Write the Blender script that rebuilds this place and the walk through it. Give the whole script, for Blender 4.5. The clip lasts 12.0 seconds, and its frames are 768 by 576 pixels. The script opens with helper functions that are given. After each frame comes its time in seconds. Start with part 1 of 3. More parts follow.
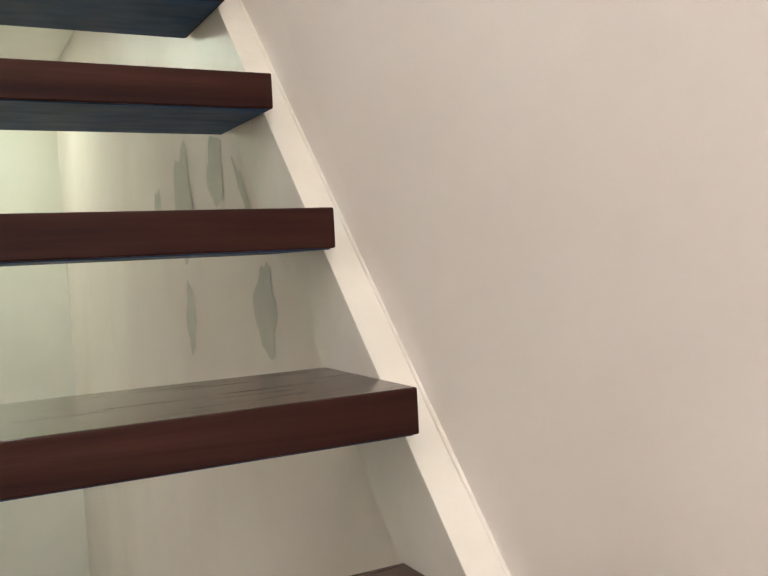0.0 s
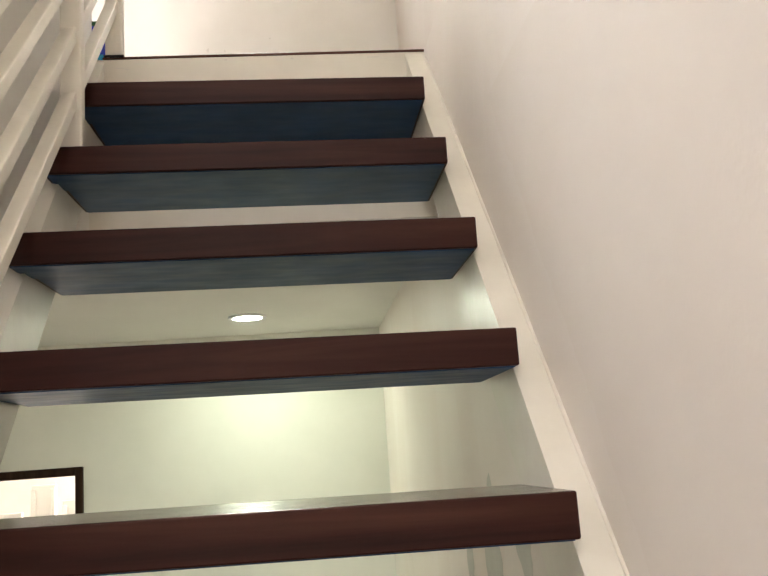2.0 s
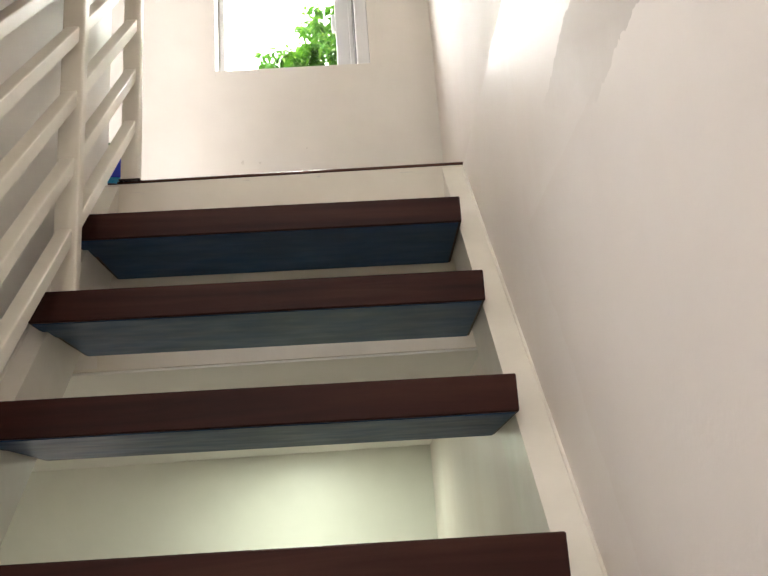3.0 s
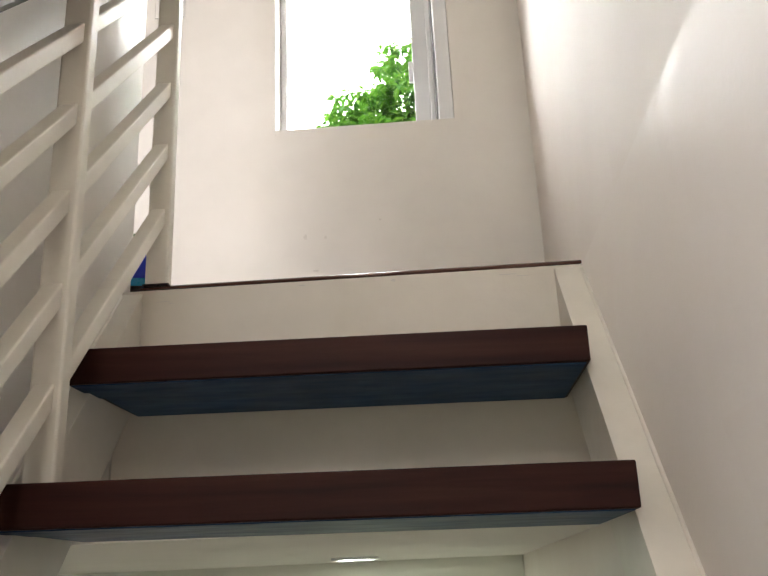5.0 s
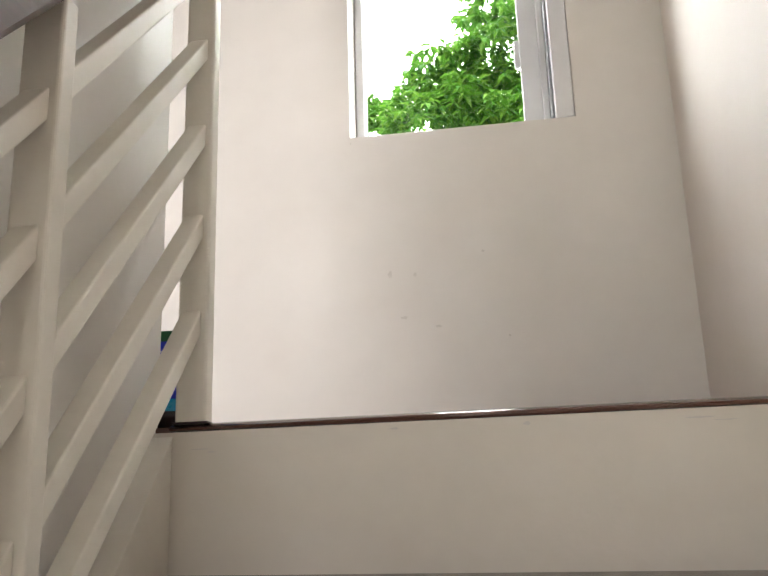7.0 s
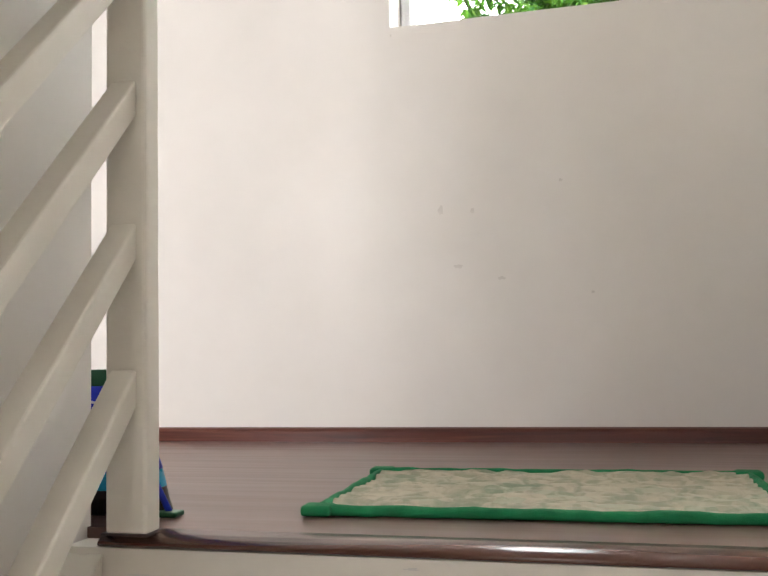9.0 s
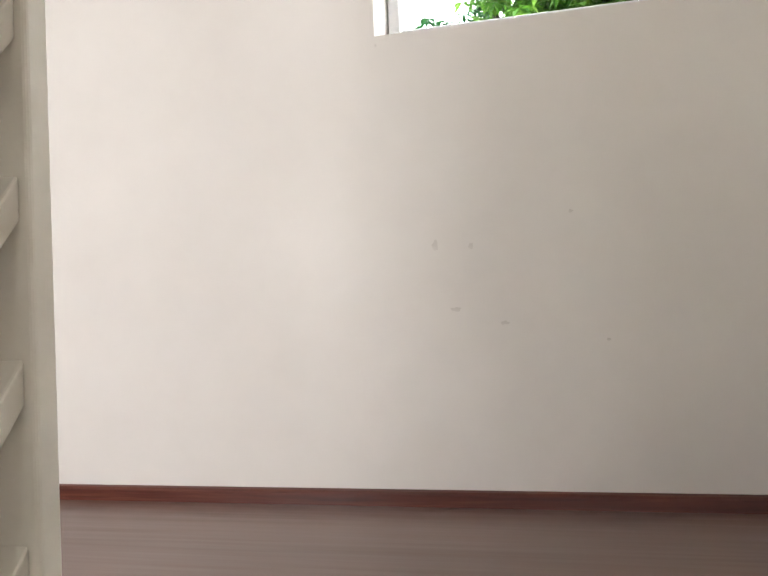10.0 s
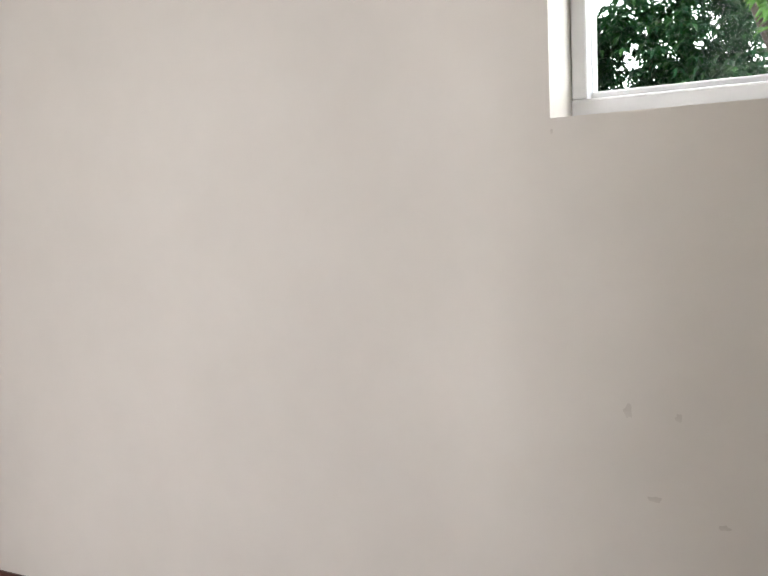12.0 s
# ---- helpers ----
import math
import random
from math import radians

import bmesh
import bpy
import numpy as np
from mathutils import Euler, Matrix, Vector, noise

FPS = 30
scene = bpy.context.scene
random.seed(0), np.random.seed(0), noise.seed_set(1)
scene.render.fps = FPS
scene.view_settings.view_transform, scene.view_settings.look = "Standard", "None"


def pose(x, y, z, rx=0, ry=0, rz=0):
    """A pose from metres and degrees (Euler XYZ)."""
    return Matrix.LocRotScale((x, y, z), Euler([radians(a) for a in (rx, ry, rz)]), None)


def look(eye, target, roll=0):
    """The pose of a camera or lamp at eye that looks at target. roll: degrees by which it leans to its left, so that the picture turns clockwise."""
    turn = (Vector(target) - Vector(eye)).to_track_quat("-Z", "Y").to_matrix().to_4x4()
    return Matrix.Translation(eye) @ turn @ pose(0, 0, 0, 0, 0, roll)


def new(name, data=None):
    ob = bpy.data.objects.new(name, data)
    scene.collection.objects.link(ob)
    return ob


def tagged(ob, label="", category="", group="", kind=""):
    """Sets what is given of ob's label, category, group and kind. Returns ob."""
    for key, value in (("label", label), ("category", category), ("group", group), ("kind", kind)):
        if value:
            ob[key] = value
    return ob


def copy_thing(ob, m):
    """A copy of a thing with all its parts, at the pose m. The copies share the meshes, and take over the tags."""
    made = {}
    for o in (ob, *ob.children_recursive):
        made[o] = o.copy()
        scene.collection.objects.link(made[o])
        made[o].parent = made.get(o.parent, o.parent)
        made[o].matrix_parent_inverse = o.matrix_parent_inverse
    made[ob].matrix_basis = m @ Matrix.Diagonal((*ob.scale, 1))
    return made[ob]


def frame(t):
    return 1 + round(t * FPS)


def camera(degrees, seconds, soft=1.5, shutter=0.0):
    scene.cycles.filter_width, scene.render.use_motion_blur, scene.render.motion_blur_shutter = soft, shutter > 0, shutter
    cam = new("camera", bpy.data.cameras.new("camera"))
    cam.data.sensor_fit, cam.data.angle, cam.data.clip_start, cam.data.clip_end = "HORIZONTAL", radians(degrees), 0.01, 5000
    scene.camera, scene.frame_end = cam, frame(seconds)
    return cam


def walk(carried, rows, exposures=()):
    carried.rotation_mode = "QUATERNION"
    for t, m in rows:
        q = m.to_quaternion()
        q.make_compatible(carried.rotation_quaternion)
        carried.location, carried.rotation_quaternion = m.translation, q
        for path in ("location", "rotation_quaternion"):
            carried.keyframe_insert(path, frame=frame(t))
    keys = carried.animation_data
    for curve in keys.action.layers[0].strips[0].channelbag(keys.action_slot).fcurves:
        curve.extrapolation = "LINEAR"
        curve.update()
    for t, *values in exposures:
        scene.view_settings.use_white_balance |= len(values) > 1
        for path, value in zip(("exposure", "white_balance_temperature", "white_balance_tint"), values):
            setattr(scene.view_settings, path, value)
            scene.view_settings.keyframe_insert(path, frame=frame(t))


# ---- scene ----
# ---- the camera and its walk ----
cam = camera(48.03, 12.0)
walk(cam, [
    (0.0, pose(-0.471, -2.221, -1.348, 87.76, 3.48, -27.54)),
    (0.5, pose(-0.391, -2.198, -1.254, 88.67, 3.70, -19.71)),
    (1.0, pose(-0.306, -2.179, -1.228, 91.44, 3.07, -12.76)),
    (1.5, pose(-0.294, -2.100, -1.170, 96.30, 3.42, -8.03)),
    (2.0, pose(-0.302, -1.966, -1.009, 100.90, 4.11, -5.04)),
    (2.5, pose(-0.290, -1.886, -0.921, 103.37, 4.59, -3.99)),
    (3.0, pose(-0.215, -1.779, -0.853, 106.84, 3.95, -0.73)),
    (3.5, pose(-0.171, -1.692, -0.738, 108.77, 2.67, 3.08)),
    (5.5, pose(-0.229, -1.298, -0.431, 109.08, 2.09, 4.80)),
    (6.0, pose(-0.222, -1.196, -0.301, 107.80, 1.03, 7.13)),
    (6.5, pose(-0.281, -1.098, -0.268, 106.64, 0.71, 8.48)),
    (7.0, pose(-0.291, -1.025, -0.130, 105.09, 1.71, 9.23)),
    (9.0, pose(-0.285, -0.665, 0.164, 94.23, 1.31, 14.45)),
    (9.5, pose(-0.315, -0.607, 0.259, 92.84, 2.03, 12.01)),
    (10.0, pose(-0.277, -0.488, 0.313, 91.72, 2.36, 15.66)),
    (10.5, pose(-0.271, -0.393, 0.431, 91.10, 1.96, 23.70)),
    (11.0, pose(-0.311, -0.302, 0.490, 90.72, 1.89, 27.55)),
    (11.5, pose(-0.328, -0.237, 0.601, 90.38, 2.58, 28.58)),
    (12.0, pose(-0.331, -0.148, 0.664, 85.25, 2.25, 28.63)),
], exposures=[(0.0, 1.8, 6700, 10), (0.5, 2.0, 6600, 10), (1.0, 1.8, 6500, 10), (1.5, 1.9, 6750, 10), (2.0, 1.8, 6850, 10), (2.5, 1.6, 6850, 10), (3.0, 1.55, 6700, 10), (3.5, 1.42, 6700, 10), (5.5, 1.27, 6500, 10),
              (7.0, 1.2, 6450, 10), (9.0, 1.25, 6350, 10), (10.5, 1.0, 6350, 10), (12.0, 0.7, 6350, 10)])

# ---- the plan, in metres ----
RISE, GO = 0.217, 0.196           # one step
TREAD_W, TREAD_D, TREAD_T = 0.742, 0.255, 0.0575
FRONT1 = -0.204                   # front of the uppermost tread
TOP1 = -0.197                     # top of the uppermost tread
SLOPE = RISE / GO
STR_C = -0.080                    # front plane of the stringers: z = SLOPE * y + STR_C
WALL_X = 0.051                    # stair wall
LEFT_X = -0.783                   # partition beside the rail
LEFT_END = 0.097
EDGE_Y = 0.057                    # landing edge
SEAM_Z = -0.014                   # plaster seam in the stair wall, just under the landing
UPPER_X = 0.112                   # upper stair wall, where it meets the window wall
BACK_Y = 0.881                    # wall with the window
ROOM_Y = 1.84                     # far wall of the lower room
CEIL_LOW, FLOOR_LOW, CEIL_UP = -0.450, -3.018, 2.30
N_TREADS = 13
REAR_Y, FAR_X = -4.30, -2.90


def tread_front(k):
    return FRONT1 - GO * (k - 1)


def tread_top(k):
    return TOP1 - RISE * (k - 1)


# ---- world, sun, large lights ----
world = bpy.data.worlds.new("world")
scene.world = world
world.use_nodes = True
wn = world.node_tree.nodes
sky = wn.new("ShaderNodeTexSky")
sky.sky_type = "NISHITA"
sky.sun_disc = False
sky.sun_elevation, sky.sun_rotation = radians(58), radians(200)
sky.dust_density = 3.0
world.node_tree.links.new(sky.outputs[0], wn["Background"].inputs[0])
wn["Background"].inputs[1].default_value = 0.15

sun = new("sun", bpy.data.lights.new("sun", "SUN"))
sun.data.energy, sun.data.angle, sun.data.color = 2.9, radians(0.5), (1.0, 0.95, 0.86)
az, el = radians(200), radians(58)
sun_way = Vector((math.sin(az) * math.cos(el), math.cos(az) * math.cos(el), math.sin(el)))
sun.matrix_world = look(sun_way * 30, (0, 0, 0))


def area_lamp(name, eye, target, w, h, power, color):
    """A rectangular area lamp, for openings and for fill."""
    lamp = new(name, bpy.data.lights.new(name, "AREA"))
    lamp.data.shape, lamp.data.size, lamp.data.size_y = "RECTANGLE", w, h
    lamp.data.energy, lamp.data.color = power, color
    lamp.matrix_world = look(eye, target)
    return lamp


area_lamp("passage_light", (-1.31, -0.83, 0.62), (-0.80, 0.9, 0.35), 0.58, 1.0, 11.0, (1.0, 0.98, 0.97))
area_lamp("living_room_light", (-2.84, -1.95, 0.60), (0.0, -1.6, -0.45), 1.8, 1.5, 4.2, (1.0, 0.85, 0.76))
area_lamp("rear_opening_light", (-0.75, -4.22, -0.9), (-0.35, 0, -0.5), 1.3, 1.9, 0.4, (1.0, 0.88, 0.80))
area_lamp("upper_rear_light", (-0.60, -4.22, 1.55), (-0.3, 0, 0.2), 1.25, 1.05, 10, (1.0, 0.93, 0.88))

# ---- materials ----


def nodes_of(name):
    m = bpy.data.materials.new(name)
    m.use_nodes = True
    t = m.node_tree
    return m, t.nodes, t.links, t.nodes["Principled BSDF"]


def add(nodes, kind, **props):
    n = nodes.new(kind)
    for k, v in props.items():
        n.inputs[k.replace("_", " ")].default_value = v
    return n


def ramp(nodes, links, source, stops):
    r = nodes.new("ShaderNodeValToRGB")
    while len(r.color_ramp.elements) < len(stops):
        r.color_ramp.elements.new(0.5)
    for e, (p, c) in zip(r.color_ramp.elements, stops):
        e.position, e.color = p, (*c, 1) if len(c) == 3 else c
    links.new(source, r.inputs[0])
    return r


def place(nodes, links, scale=(1, 1, 1)):
    tc = nodes.new("ShaderNodeTexCoord")
    mp = nodes.new("ShaderNodeMapping")
    mp.inputs["Scale"].default_value = scale
    links.new(tc.outputs["Object"], mp.inputs[0])
    return mp.outputs[0]


def bump(nodes, links, b, source, strength, distance=0.002):
    n = add(nodes, "ShaderNodeBump", Strength=strength, Distance=distance)
    links.new(source, n.inputs["Height"])
    links.new(n.outputs[0], b.inputs["Normal"])
    return n


def mottled(name, c1, c2, rough=(0.4, 0.6), big=3.0, fine=90.0, relief=0.15, stretch=(1, 1, 1), metal=0.0, coat=0.0, gloss=0.5):
    """Two scales of variation: broad stains in colour, fine grain in relief."""
    m, n, l, b = nodes_of(name)
    v = place(n, l, stretch)
    a = add(n, "ShaderNodeTexNoise", Scale=big, Detail=5.0, Roughness=0.6)
    l.new(v, a.inputs[0])
    l.new(ramp(n, l, a.outputs[0], [(0.3, c1), (0.7, c2)]).outputs[0], b.inputs["Base Color"])
    r = add(n, "ShaderNodeTexNoise", Scale=big * 2.3, Detail=4.0)
    l.new(v, r.inputs[0])
    q = n.new("ShaderNodeMapRange")
    q.inputs[1].default_value, q.inputs[2].default_value = 0.3, 0.7
    q.inputs[3].default_value, q.inputs[4].default_value = rough
    l.new(r.outputs[0], q.inputs[0])
    l.new(q.outputs[0], b.inputs["Roughness"])
    f = add(n, "ShaderNodeTexNoise", Scale=fine, Detail=3.0)
    l.new(v, f.inputs[0])
    bump(n, l, b, f.outputs[0], relief)
    b.inputs["Metallic"].default_value, b.inputs["Coat Weight"].default_value = metal, coat
    b.inputs["Specular IOR Level"].default_value = gloss
    return m


def wood(name, dark, mid, light, along="X", rough=0.3, scale=1.0, relief=0.12, coat=0.3, gloss=0.35):
    """Streaked grain along one axis, with pores and varnish."""
    m, n, l, b = nodes_of(name)
    s = [26.0 * scale] * 3
    s["XYZ".index(along)] = 1.3 * scale
    v = place(n, l, s)
    info = n.new("ShaderNodeObjectInfo")
    shift = n.new("ShaderNodeVectorMath")
    shift.operation = "MULTIPLY_ADD"
    shift.inputs[1].default_value = (7.0, 13.0, 5.0)
    l.new(info.outputs["Random"], shift.inputs[0])
    l.new(v, shift.inputs[2])
    a = add(n, "ShaderNodeTexNoise", Scale=1.0, Detail=8.0, Roughness=0.62, Distortion=0.5)
    l.new(shift.outputs[0], a.inputs[0])
    l.new(ramp(n, l, a.outputs[0], [(0.28, dark), (0.5, mid), (0.75, light)]).outputs[0], b.inputs["Base Color"])
    f = add(n, "ShaderNodeTexNoise", Scale=5.0, Detail=4.0)
    l.new(shift.outputs[0], f.inputs[0])
    bump(n, l, b, f.outputs[0], relief, 0.001)
    q = n.new("ShaderNodeMapRange")
    q.inputs[3].default_value, q.inputs[4].default_value = rough * 0.8, rough * 1.35
    l.new(f.outputs[0], q.inputs[0])
    l.new(q.outputs[0], b.inputs["Roughness"])
    b.inputs["Coat Weight"].default_value, b.inputs["Coat Roughness"].default_value = coat, 0.25
    b.inputs["Specular IOR Level"].default_value = gloss
    return m


def stair_wall_paint():
    """Cream enamel: satin, with brush marks and duller repaired streaks."""
    m, n, l, b = nodes_of("stair_wall_enamel")
    v = place(n, l)
    a = add(n, "ShaderNodeTexNoise", Scale=2.2, Detail=4.0, Roughness=0.55)
    l.new(v, a.inputs[0])
    paint = ramp(n, l, a.outputs[0], [(0.3, (0.78, 0.715, 0.66)), (0.7, (0.84, 0.78, 0.725))])
    # patches of duller skim coat, leaning like the brush went
    lean = place(n, l, (1, 1.9, 0.75))
    turn = n.new("ShaderNodeVectorRotate")
    turn.rotation_type = "X_AXIS"
    turn.inputs["Angle"].default_value = radians(38)
    l.new(lean, turn.inputs[0])
    p = add(n, "ShaderNodeTexNoise", Scale=1.55, Detail=6.0, Roughness=0.5, Distortion=0.35)
    l.new(turn.outputs[0], p.inputs[0])
    mask = ramp(n, l, p.outputs[0], [(0.52, (0, 0, 0)), (0.56, (1, 1, 1))])
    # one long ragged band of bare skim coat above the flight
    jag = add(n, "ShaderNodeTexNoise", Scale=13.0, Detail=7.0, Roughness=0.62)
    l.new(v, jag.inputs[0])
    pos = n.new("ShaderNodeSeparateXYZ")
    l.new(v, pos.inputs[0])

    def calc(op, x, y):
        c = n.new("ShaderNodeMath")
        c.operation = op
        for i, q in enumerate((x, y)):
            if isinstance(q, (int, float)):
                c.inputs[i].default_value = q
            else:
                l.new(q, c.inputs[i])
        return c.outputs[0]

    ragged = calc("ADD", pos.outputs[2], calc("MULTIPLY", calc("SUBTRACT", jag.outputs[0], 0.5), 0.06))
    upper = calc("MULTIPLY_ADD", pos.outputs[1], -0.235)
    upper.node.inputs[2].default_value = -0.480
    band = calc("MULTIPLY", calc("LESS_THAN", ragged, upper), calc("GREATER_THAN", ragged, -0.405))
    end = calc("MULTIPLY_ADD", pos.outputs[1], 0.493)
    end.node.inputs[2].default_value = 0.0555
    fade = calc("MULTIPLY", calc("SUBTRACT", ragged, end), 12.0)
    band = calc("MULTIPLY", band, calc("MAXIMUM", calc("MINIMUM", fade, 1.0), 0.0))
    # flatter, duller plaster beyond a seam that climbs with the flight
    seam = calc("MULTIPLY_ADD", pos.outputs[2], 0.65)
    seam.node.inputs[2].default_value = -0.32
    flat = calc("MULTIPLY", calc("LESS_THAN", pos.outputs[1], calc("ADD", seam, calc("MULTIPLY", jag.outputs[0], 0.05))), calc("LESS_THAN", pos.outputs[2], -0.40))
    dull = calc("MAXIMUM", calc("MAXIMUM", band, flat), calc("MULTIPLY", mask.outputs[0], 0.35))
    # the upper storey is painted flatter than the stretch beside the flight
    dull = calc("MAXIMUM", dull, calc("MULTIPLY", calc("GREATER_THAN", pos.outputs[2], SEAM_Z), 0.8))
    q = n.new("ShaderNodeMapRange")
    q.inputs[3].default_value, q.inputs[4].default_value = 0.36, 0.66
    l.new(dull, q.inputs[0])
    l.new(q.outputs[0], b.inputs["Roughness"])
    # the dull band's colour is darkened too, for the window sheen it lacks
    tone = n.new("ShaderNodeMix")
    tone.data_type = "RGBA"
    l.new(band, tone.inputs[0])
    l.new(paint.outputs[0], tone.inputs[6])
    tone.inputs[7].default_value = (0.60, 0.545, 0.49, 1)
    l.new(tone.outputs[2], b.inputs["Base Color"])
    s = place(n, l, (20, 20, 16))
    f = add(n, "ShaderNodeTexNoise", Scale=6.0, Detail=4.0)
    l.new(s, f.inputs[0])
    w = add(n, "ShaderNodeTexNoise", Scale=5.0, Detail=2.0)
    l.new(v, w.inputs[0])
    mix = n.new("ShaderNodeMath")
    mix.operation = "MULTIPLY_ADD"
    mix.inputs[1].default_value = 7.2
    l.new(w.outputs[0], mix.inputs[0])
    l.new(f.outputs[0], mix.inputs[2])
    bump(n, l, b, mix.outputs[0], 0.14, 0.003)
    b.inputs["Specular IOR Level"].default_value = 0.32
    return m


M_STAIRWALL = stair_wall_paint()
M_WALL = mottled("matt_cream_wall_paint", (0.74, 0.705, 0.66), (0.82, 0.785, 0.74), (0.55, 0.75), 2.6, 110, 0.10)
M_PARTITION = mottled("satin_cream_partition_paint", (0.75, 0.715, 0.665), (0.83, 0.795, 0.745), (0.30, 0.48), 2.4, 90, 0.16)
# white wall paint with the downlight's green cast put into the colour
M_ROOM = mottled("green_lit_room_wall", (0.72, 0.73, 0.66), (0.80, 0.81, 0.74), (0.35, 0.55), 2.2, 100, 0.10)
M_CEIL = mottled("ceiling_paint", (0.76, 0.75, 0.71), (0.82, 0.81, 0.77), (0.7, 0.85), 2.0, 120, 0.08)
M_STEEL = mottled("cream_enamelled_steel", (0.74, 0.70, 0.62), (0.82, 0.78, 0.70), (0.28, 0.42), 9.0, 140, 0.10)
M_BEAM = mottled("beam_paint", (0.72, 0.67, 0.59), (0.80, 0.75, 0.67), (0.5, 0.7), 5.0, 80, 0.2)
# same wood twice: tops lighter and glossier, sides darker and duller
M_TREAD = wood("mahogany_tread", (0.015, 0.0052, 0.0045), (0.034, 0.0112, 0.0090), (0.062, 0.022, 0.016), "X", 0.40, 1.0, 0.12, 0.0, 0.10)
M_TREAD_TOP = wood("glossy_lighter_tread_top", (0.022, 0.008, 0.006), (0.050, 0.018, 0.012), (0.09, 0.034, 0.022), "X", 0.24, 1.0, 0.10, 0.3)
# blue glare under the treads is put into the underside's colour
M_UNDER = mottled("blue_glare_underside", (0.011, 0.042, 0.100), (0.019, 0.062, 0.150), (0.40, 0.55), 5.0, 60, 0.05, (1, 3, 3), 0.0, 0.0, 0.15)
M_FLOOR = wood("brown_laminate", (0.150, 0.086, 0.068), (0.182, 0.108, 0.088), (0.215, 0.134, 0.110), "X", 0.34, 0.5, 0.05, 0.25)
M_NOSE = wood("nosing_wood", (0.055, 0.020, 0.014), (0.10, 0.040, 0.028), (0.16, 0.070, 0.05), "X", 0.22, 1.0, 0.08, 0.5)
M_SKIRT = wood("red_brown_skirting", (0.030, 0.008, 0.006), (0.11, 0.030, 0.020), (0.24, 0.085, 0.05), "X", 0.35, 1.6, 0.3, 0.2)
M_HANDRAIL = wood("dark_handrail", (0.035, 0.012, 0.010), (0.075, 0.026, 0.020), (0.12, 0.05, 0.04), "Y", 0.3)
M_FRAME = mottled("white_window_frame", (0.74, 0.74, 0.76), (0.82, 0.82, 0.83), (0.3, 0.45), 7.0, 120, 0.05)
M_SEAL = mottled("grey_window_seal", (0.24, 0.24, 0.26), (0.33, 0.33, 0.35), (0.5, 0.7), 9.0, 90, 0.1)
M_GREEN = mottled("green_cloth_binding", (0.006, 0.16, 0.055), (0.012, 0.26, 0.095), (0.8, 0.95), 30.0, 700, 0.6)
M_DARKFRAME = wood("dark_door_frame", (0.012, 0.006, 0.004), (0.03, 0.015, 0.01), (0.05, 0.03, 0.02), "Z", 0.5, 1.0, 0.12, 0.0, 0.08)
M_WHITE = mottled("white_panel_paint", (0.78, 0.74, 0.71), (0.84, 0.81, 0.78), (0.4, 0.6), 4.0, 100, 0.05)
M_TILE = mottled("lower_floor_tile", (0.42, 0.38, 0.33), (0.52, 0.48, 0.42), (0.2, 0.35), 3.0, 80, 0.05)
M_EXT = mottled("outside_render", (0.45, 0.43, 0.38), (0.55, 0.52, 0.47), (0.8, 0.9), 1.0, 40, 0.3)
M_GROUND = mottled("grass_and_soil", (0.05, 0.08, 0.025), (0.10, 0.085, 0.05), (0.85, 0.95), 1.2, 20, 0.6)
M_STAIN = mottled("old_damp_stain", (0.53, 0.53, 0.48), (0.60, 0.60, 0.54), (0.45, 0.6), 20.0, 120, 0.1)
M_SMUDGE = mottled("grey_smudge", (0.63, 0.59, 0.545), (0.71, 0.675, 0.63), (0.6, 0.8), 60.0, 300, 0.1)
M_BARK = mottled("bark", (0.06, 0.045, 0.035), (0.13, 0.10, 0.075), (0.85, 0.95), 6.0, 40, 0.9, (3, 3, 0.6))


def glass_material():
    m, n, l, b = nodes_of("clear_glass")
    b.inputs["Base Color"].default_value = (0.97, 0.99, 0.98, 1)
    b.inputs["Roughness"].default_value = 0.02
    b.inputs["Transmission Weight"].default_value = 1.0
    b.inputs["IOR"].default_value = 1.15
    return m


def leaf_material(name, a, mid, c):
    m, n, l, b = nodes_of(name)
    g = n.new("ShaderNodeNewGeometry")
    l.new(ramp(n, l, g.outputs["Random Per Island"], [(0.0, a), (0.55, mid), (1.0, c)]).outputs[0], b.inputs["Base Color"])
    b.inputs["Roughness"].default_value = 0.34
    tr = n.new("ShaderNodeBsdfTranslucent")
    tr.inputs[0].default_value = (mid[0] * 1.8, mid[1] * 1.5, mid[2] * 1.1, 1)
    mx = n.new("ShaderNodeMixShader")
    mx.inputs[0].default_value = 0.34
    l.new(b.outputs[0], mx.inputs[1])
    l.new(tr.outputs[0], mx.inputs[2])
    l.new(mx.outputs[0], n["Material Output"].inputs[0])
    return m


def haze_material():
    """Bright tropical haze, far off."""
    m, n, l, b = nodes_of("white_haze")
    b.inputs["Base Color"].default_value = (0.8, 0.8, 0.8, 1)
    b.inputs["Emission Color"].default_value = (0.99, 1.0, 0.99, 1)
    b.inputs["Emission Strength"].default_value = 7.8
    return m


def lamp_material():
    m, n, l, b = nodes_of("led_diffuser")
    b.inputs["Emission Color"].default_value = (0.90, 1.0, 0.86, 1)
    b.inputs["Emission Strength"].default_value = 14.0
    return m


